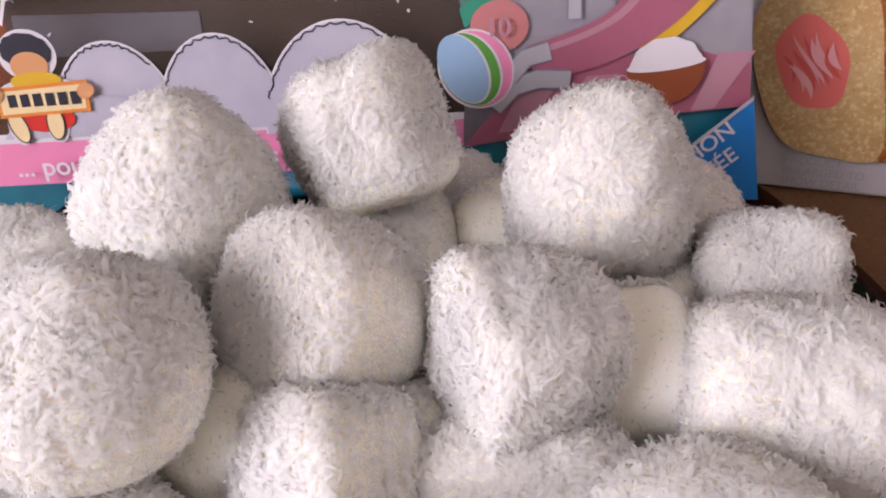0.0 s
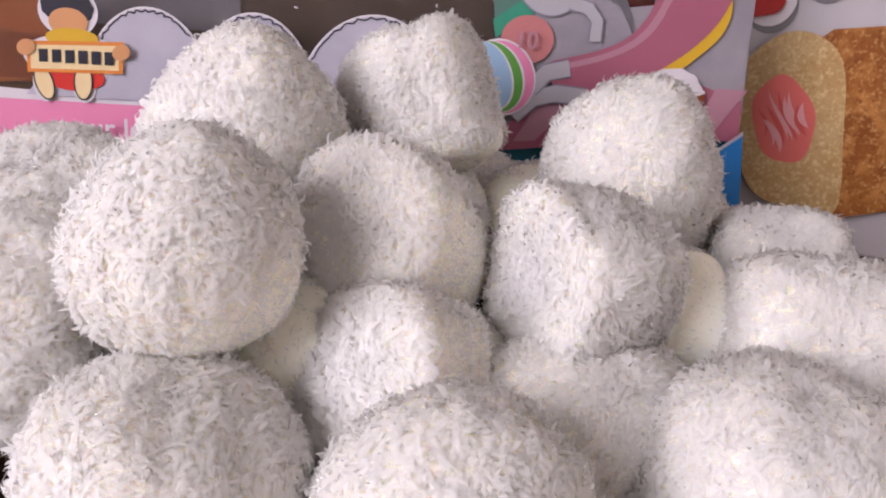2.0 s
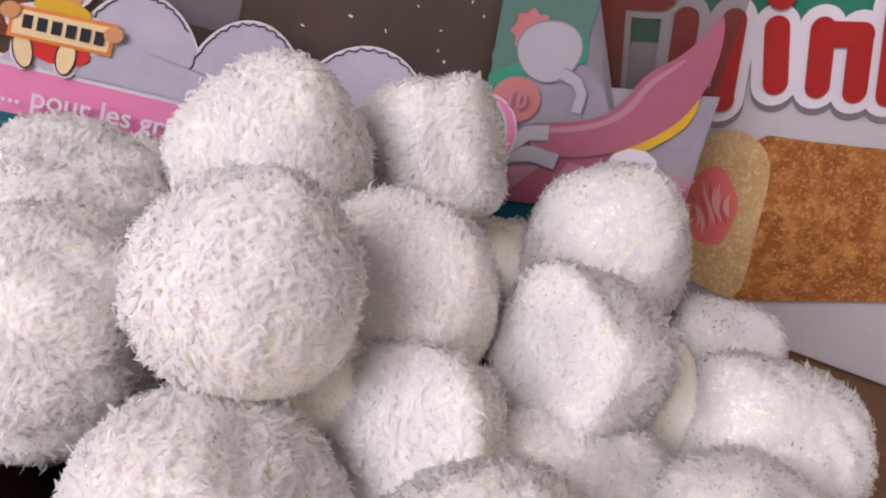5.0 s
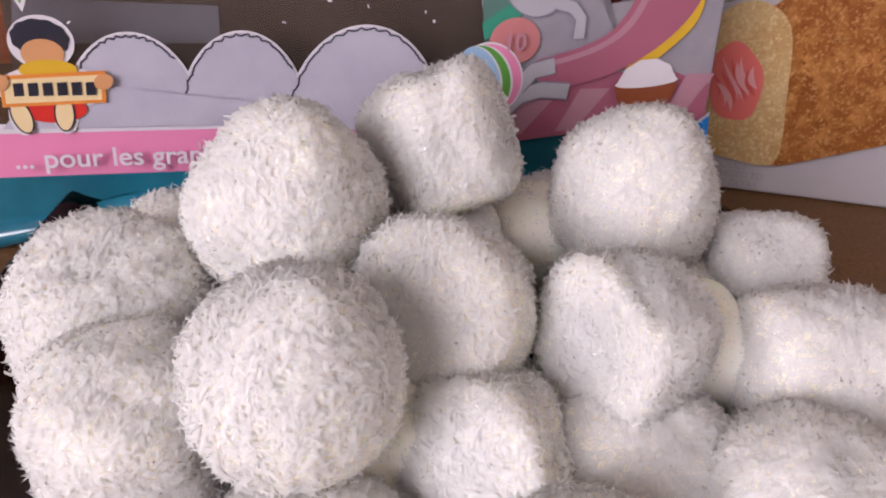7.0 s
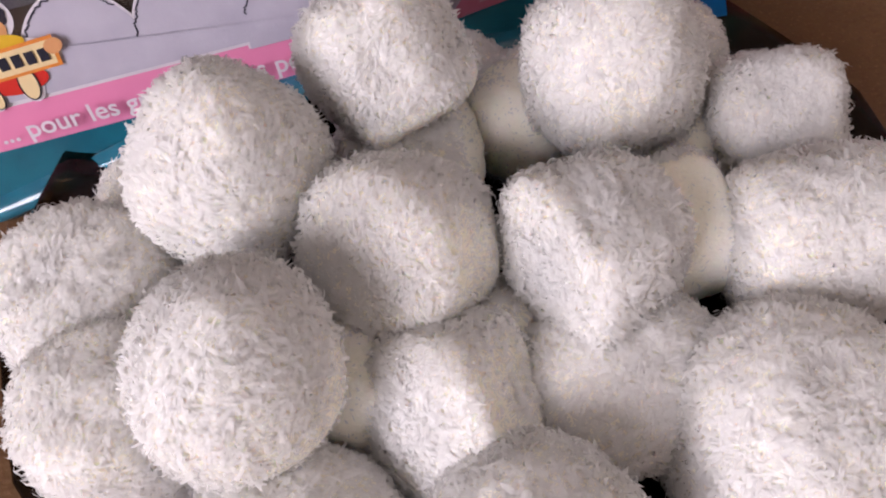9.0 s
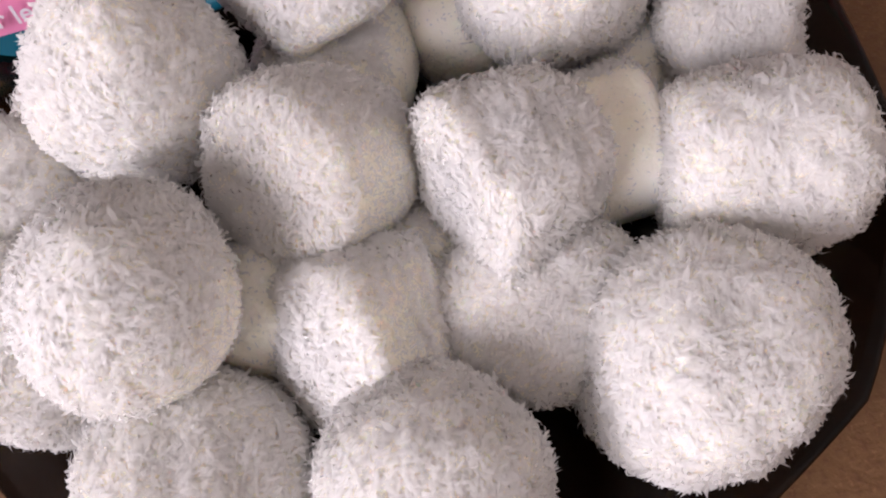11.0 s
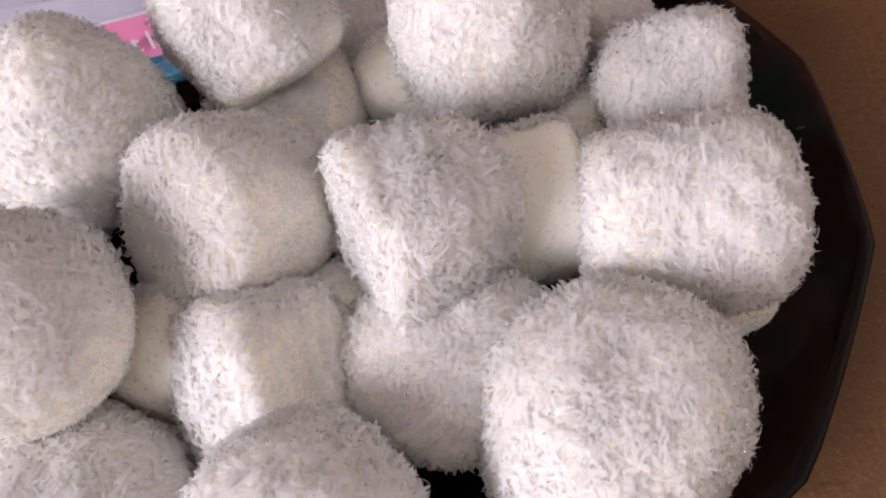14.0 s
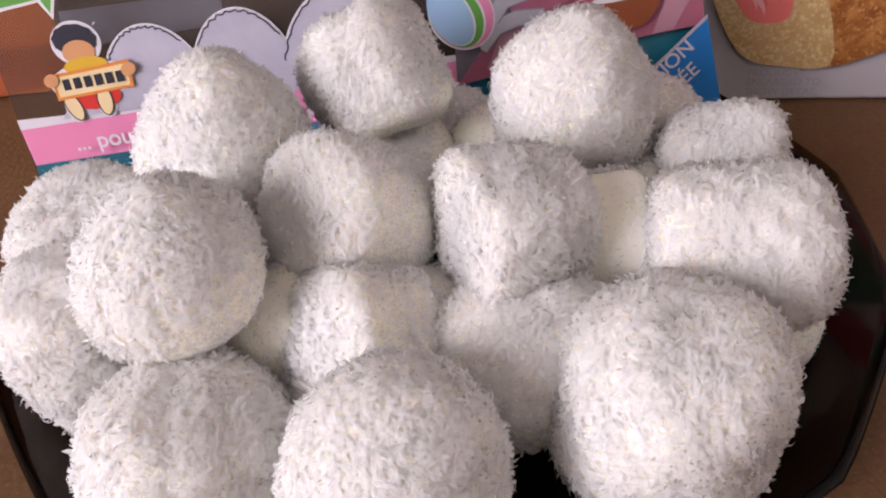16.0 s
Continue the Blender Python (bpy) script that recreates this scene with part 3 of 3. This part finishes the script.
for k in range(11):
    across = -7.0 + 1.4 * k
    room = 11.5 * math.sqrt(1 - (across / 8.2) ** 2)
    begin, run = -room * streaks.uniform(0.5, 1.0), room * streaks.uniform(1.1, 1.6)
    strand = []
    for n in range(17):
        f = n / 16
        along, side = begin + run * f, across * 0.9 + 1.3 * math.sin(3.4 * f + 0.3 * k)
        strand.append((12.8 + along * math.cos(radians(118)) + side * math.sin(radians(118)), 39.5 + along * math.sin(radians(118)) - side * math.cos(radians(118))))
    wide = streaks.uniform(0.9, 2.2)
    outline = band(strand, wide)
    face.patch("cream_swirl", mm([(u + (x - u) * t, v + (y - v) * t) for (u, v), (x, y), t in zip(strand + strand[::-1], outline, [math.sin(math.pi * n / 16) for n in range(17)] * 2)]), swirl_mat if k % 3 else glaze_mat, carton, strip=True)
for k, line in enumerate(("PRODUCT", "ENLARGED TO", "SHOW DETAIL")):
    face.letter("small_print", line, 0.0115, 0.0100 - 0.0033 * k, 0.0034, grey_print, carton, turn=0)

# ---- bag of sweets ----
bag_sheet = Sheet((-0.125, 0.188, 0.012), 0.0, 11.0)
bag_sheet.m = bag_sheet.m @ pose(0, 0, 0, 0, -3.3, 0)
bag = empty("sweets_bag", bag_sheet.m, "clear pink and teal plastic sweets bag standing upright", "bag")
hull = mm([(-1.5, -14.5), (8, -11), (22, -5), (40, 0), (70, 2), (110, 1), (150, -2), (185, -6), (207, -8), (205, 6), (203, 18), (201, 42), (200, 80), (199, 112), (2, 112), (1, 60), (0, 16)])
part("front_film", slab(hull, 0.0, 0.0004), film_mat, bag, "clear glossy film")
part("back_film", slab(mm([(16, 0), (40, 3), (143, 3), (135, 50), (133, 112), (16, 112)]), 0.011, 0.0114), foil_tan, bag, "brownish inside of the bag")
P = bag_sheet.patch


def gusset():
    """The folded foot of the bag: a soft glossy roll along its lower edge."""
    bm = bmesh.new()
    rows = []
    for k in range(41):
        f = k / 40
        u = -1.0 + 207 * f
        v = -13.0 + 15.5 * math.sin(math.pi * min(1.0, f * 1.9 + 0.02) * 0.5) - 9.0 * max(0.0, f - 0.52) / 0.48
        r = 1.6 + 2.6 * math.sin(math.pi * f) + 0.4 * math.sin(23 * f)
        rows.append([bm.verts.new((u * 0.001, (-0.4 - r * 1.7 * math.sin(math.pi * j / 8)) * 0.001, (v + 3.4 * math.cos(math.pi * j / 8) + 0.35 * math.sin(9 * j + 31 * f)) * 0.001)) for j in range(9)])
    for p, q in zip(rows, rows[1:]):
        for j in range(8):
            bm.faces.new((p[j], p[j + 1], q[j + 1], q[j]))
    return bm


part("gusset", gusset(), gusset_mat, bag, "glossy folded teal foot of the bag", smooth=True)
crumbs = random.Random(5)
for k in range(26):
    P("crumb_speck", mm(oval(crumbs.uniform(18, 128), crumbs.uniform(44, 72), crumbs.uniform(0.25, 0.7), crumbs.uniform(0.2, 0.4), crumbs.uniform(0, 180), steps=8)), white_ink, bag, level=3)
P("teal_band", mm([(-1.5, -14.5), (8, -11), (22, -5), (40, 0), (70, 2), (110, 1), (150, -2), (185, -6), (207, -8), (205, 6), (203.2, 16.5), (186, 16), (132, 10), (100, 5.5), (0.3, 5.5)]), teal_mat, bag, "glossy teal printed band")
P("pink_band", mm([(0.3, 5.5), (100, 5.5), (132, 10), (150, 12.5), (150, 17), (0, 17)]), pink_mat, bag, "pink printed band")
P("white_edge", mm([(0, 17), (150, 17), (150, 19), (40, 18.4), (14, 19.5), (0, 20.2)]), white_ink, bag)
mounds = [(44.5, 18, 15.5, 23), (71, 18, 15.3, 23.4), (102, 16, 20, 27)]
for c, b, a, h in mounds:
    P("cloud", mm(oval(c, b, a + 1.0, h + 1.0, 0, 0, 180, 30)), white_ink, bag)
for n, (c, b, a, h) in enumerate(mounds):
    P("coconut_ball_picture", mm(oval(c, b, a + 0.4, h + 0.4, 0, 0, 180, 30)), pale_mat, bag, "printed pale coconut ball")
    lo, hi = ((48, 150), (38, 172), (40, 168))[n]
    arc = oval(c, b + 0.3, a, h - 0.3, 0, lo, hi, 90)
    rough = [(u + 0.28 * math.sin(7.1 * k) + 0.2 * math.sin(2.9 * k), v + 0.28 * math.cos(5.3 * k)) for k, (u, v) in enumerate(arc)]
    P("picture_outline", mm(band(rough, 0.45)), line_mat, bag, strip=True)
P("pale_ground", mm([(14, 18.4), (122, 18.4), (122, 24), (60, 26), (31, 30), (20, 26)]), pale_mat, bag)
# maker's mark as plain shapes
for shape in ((25.5, 39.6, 7.2, 6.4), (26.6, 28.5, 12.6, 5.6), (18.9, 21.8, 3.0, 5.0), (28.4, 22.2, 3.1, 5.2)):
    P("mark_edge", mm(oval(*shape)), white_ink, bag)
P("mark_shape", mm(oval(25.4, 40.6, 6.3, 4.5, -6, wobble=0.03, rate=11)), line_mat, bag)
P("mark_shape", mm(oval(25.5, 37.0, 4.7, 3.5)), skin_mat, bag)
P("mark_shape", mm(oval(26.2, 33.2, 6.4, 2.4)), yellow_mat, bag)
P("mark_shape", mm(oval(26.2, 23.4, 7.4, 3.4)), red_mat, bag)
for u, v, a in ((18.8, 21.8, 14), (28.4, 22.3, -4)):
    P("mark_shape", mm(oval(u, v, 2.4, 4.6, a)), line_mat, bag)
    P("mark_shape", mm(oval(u, v, 2.0, 4.2, a)), cream_ink, bag)
P("mark_plaque", mm([(15.0, 24.2), (38.2, 25.0), (38.8, 33.0), (15.3, 31.9)]), orange_mat, bag)
P("mark_plaque", mm([(15.9, 25.1), (37.3, 25.8), (37.8, 32.0), (16.1, 31.0)]), cream_ink, bag)
for k in range(6):
    u = 18.0 + 3.2 * k
    P("mark_bar", mm([(u, 26.9 + 0.03 * k), (u + 2.2, 27.0 + 0.03 * k), (u + 2.3, 30.2 + 0.04 * k), (u + 0.1, 30.1 + 0.04 * k)]), line_mat, bag)
for u in (15.2, 38.2):
    P("mark_shape", mm(oval(u, 30.4, 2.3, 1.9, 30)), skin_mat, bag)
bag_sheet.letter("slogan", "... pour les grands et les petits", 0.0155, 0.0088, 0.0071, white_ink, bag, level=45)
# see-through back label, read from behind
back_label = part("back_label", slab(mm([(17, 36), (66, 36), (66, 45.5), (18.5, 47)]), 0.0104, 0.0108), pale_mat, bag, "pale label on the back, seen through")
bag_sheet.letter("net_weight", "175 g", 0.053, 0.0418, 0.0062, shade_mat, bag, level=-178, mirror=True)
# right-hand picture, its pale ground darkened in colour for the shade there
P("picture_ground", mm([(143, 17), (131, 10.2), (150, 12.5), (186, 16.2), (203, 17), (201, 42), (200.6, 56), (190, 54), (165, 50), (154, 56), (151, 80), (136, 80), (131, 50), (138, 38)]), shaded_pale, bag)
P("picture_pink", mm([(131, 10.2), (150, 12.5), (186, 16.2), (203, 17), (202, 28), (185, 33), (160, 30), (146, 26), (136, 16)]), rose_mat, bag)
for k in range(4):
    u = 140 + 16 * k
    P("picture_ray", mm([(u, 13.5 + k), (u + 6, 14 + k), (u + 15, 25 + 2 * k), (u + 6, 25 + 2 * k)]), pale_pink, bag)
P("picture_green", mm([(132.7, 40.4), (143.7, 48.0), (155.7, 54.3), (155.7, 75.7), (129.1, 67.2)]), soft_green, bag)
P("picture_green", mm([(132.7, 40.4), (131.6, 45.0), (143.1, 53.3), (144.2, 48.8)]), green_mat, bag)
P("picture_green", mm([(151.9, 58.6), (155.8, 61.4), (157.4, 54.8), (154.2, 52.9)]), green_mat, bag)
P("picture_star", mm(oval(139.5, 59, 5.2, 5.2, wobble=0.14, rate=8)), salmon_mat, bag)
P("picture_round", mm(oval(146.2, 55.2, 9.4, 8.4, 15, wobble=0.03, rate=3)), shade_mat, bag)
P("picture_round", mm(oval(146.2, 55.2, 9.0, 8.0, 15, wobble=0.03, rate=3)), limb_mat, bag)
P("picture_tube", mm(band([(151.4, 50.5), (156.2, 49.4), (158.9, 46.5), (158.9, 41.2)], 3.8)), shade_mat, bag, strip=True)
P("picture_tube", mm(band([(151.4, 50.5), (156.2, 49.4), (158.9, 46.5), (158.9, 41.2)], 3.0)), limb_mat, bag, strip=True)
P("picture_badge", mm(oval(141, 40.5, 7.0, 6.2)), salmon_mat, bag)
bag_sheet.letter("badge_number", "10", 0.1375, 0.0385, 0.0062, pale_pink, bag, level=75)
P("picture_crescent", mm(rounded([(193.9, 55.7), (194.7, 50.6), (193.2, 45.2), (189.1, 40.6), (181.9, 34.2), (174.9, 30.3), (173.8, 34.0), (185.9, 42.3), (191.6, 50.6)])), yellow_mat, bag)
P("picture_crescent", mm(rounded([(145.5, 35.0), (154.7, 37.2), (163.0, 40.0), (168.4, 43.2), (172.3, 48.4), (174.7, 55.4), (179.2, 59.9), (184.0, 64.1), (188.4, 70.7), (190.8, 77.4), (192.9, 76.4), (194.9, 69.6), (195.4, 60.6), (193.7, 52.6), (190.2, 46.0), (184.0, 39.6), (175.7, 33.8), (166.0, 29.6), (154.0, 27.1), (147.3, 30.3)])), rose_mat, bag, "plain pink crescent print")
P("picture_crescent", mm(rounded([(146.9, 34.1), (155.0, 36.0), (163.3, 38.7), (169.5, 42.3), (173.8, 47.6), (176.4, 54.6), (180.9, 59.1), (185.4, 63.6), (185.6, 62.7), (181.9, 58.1), (177.9, 53.2), (175.6, 46.5), (171.0, 41.1), (163.8, 37.2), (155.5, 34.5), (147.6, 32.8)])), pale_pink, bag)
for line in ([(139, 20.5), (144, 25.5), (150, 27.2), (158, 26.6)], [(143, 28), (147, 32.5), (153, 34)]):
    P("picture_tube", mm(band(line, 5.0)), shade_mat, bag, strip=True)
    P("picture_tube", mm(band(line, 4.2)), limb_mat, bag, strip=True)
P("ball_picture", mm(oval(135, 30.5, 10.2, 9.0, -60)), white_ink, bag)
P("ball_picture", mm(oval(135, 30.5, 9.7, 8.5, -60)), pink_mat, bag)
P("ball_picture", mm(oval(133.8, 30.5, 9.6, 7.2, -64)), white_ink, bag)
P("ball_picture", mm(oval(133.4, 30.5, 9.5, 6.9, -64)), leaf_mat, bag)
P("ball_picture", mm(oval(132.2, 30.7, 9.2, 5.7, -66)), white_ink, bag)
P("ball_picture", mm(oval(131.9, 30.8, 9.0, 5.4, -66)), sky_mat, bag)
P("bowl_picture", mm(oval(181, 29.3, 9.6, 10.2, 5, 180, 360, 24)), brown_mat, bag, "printed brown coconut shell")
P("heap_picture", mm(oval(181, 29.0, 8.6, 6.8, 5, 0, 180, 24, wobble=0.03, rate=11)), white_ink, bag)
P("bowl_rim_picture", mm(oval(181, 29.2, 9.6, 1.5, 5)), white_ink, bag)
P("ribbon", mm([(183, -4), (195, -7), (207, -8), (205, 6), (203.2, 19), (190, 7.5), (181, 0)]), blue_mat, bag, "blue diagonal ribbon")
P("ribbon_edge", mm([(180.5, 0.5), (203.2, 19), (203.2, 20.2), (180, 1.5)]), pale_mat, bag)
bag_sheet.letter("ribbon_lettering", "ÉDITION", 0.1815, -0.0030, 0.0058, white_ink, bag, turn=38, level=75)
bag_sheet.letter("ribbon_lettering", "LIMITÉE", 0.1855, -0.0078, 0.0058, white_ink, bag, turn=38, level=75)
P("green_mark_edge", mm([(8, 68), (8, 51.6), (20.6, 52.6), (23.2, 47.4), (25.6, 53.2), (40.2, 55.6), (40.2, 68)]), white_ink, bag)
P("green_mark", mm([(8.6, 68), (8.6, 52.6), (21.4, 53.4), (23.0, 49.2), (25.0, 54.1), (39.4, 56.5), (39.4, 68)]), leaf_mat, bag, "green printed tag with a pointed tail")

# ---- orange package beyond the bag ----
paper_orange = material("orange_print", (0.62, 0.20, 0.05), 0.4, (0.50, 0.13, 0.03), 25, 0.1, 60)
paper_red = material("terracotta_print", (0.42, 0.10, 0.03), 0.4, (0.30, 0.07, 0.02), 35)
paper_green = ink("soft_green_print", (0.16, 0.24, 0.10))
paper_pale = ink("soft_peach_print", (0.62, 0.36, 0.22))
side = Sheet((-0.235, 0.262, 0.0005), 8.0, 4.0)
packet = empty("orange_packet", side.m, "blurred orange and green printed packet beyond the bag", "packet")
part("packet_body", boxed(0, 0.135, 0, 0.03, 0, 0.12, bevel=0.002), paper_orange, packet)
side.patch("packet_green", mm([(1, 64), (134, 72), (134, 119), (1, 119)]), paper_green, packet)
side.patch("packet_pale", mm([(70, 40), (134, 44), (134, 74), (95, 70)]), paper_pale, packet)
side.patch("packet_fruit", mm(oval(80, 26, 36, 26)), paper_orange, packet)
side.patch("packet_shade", mm([(1, 2), (134, 2), (134, 16), (60, 20), (1, 12)]), paper_red, packet)
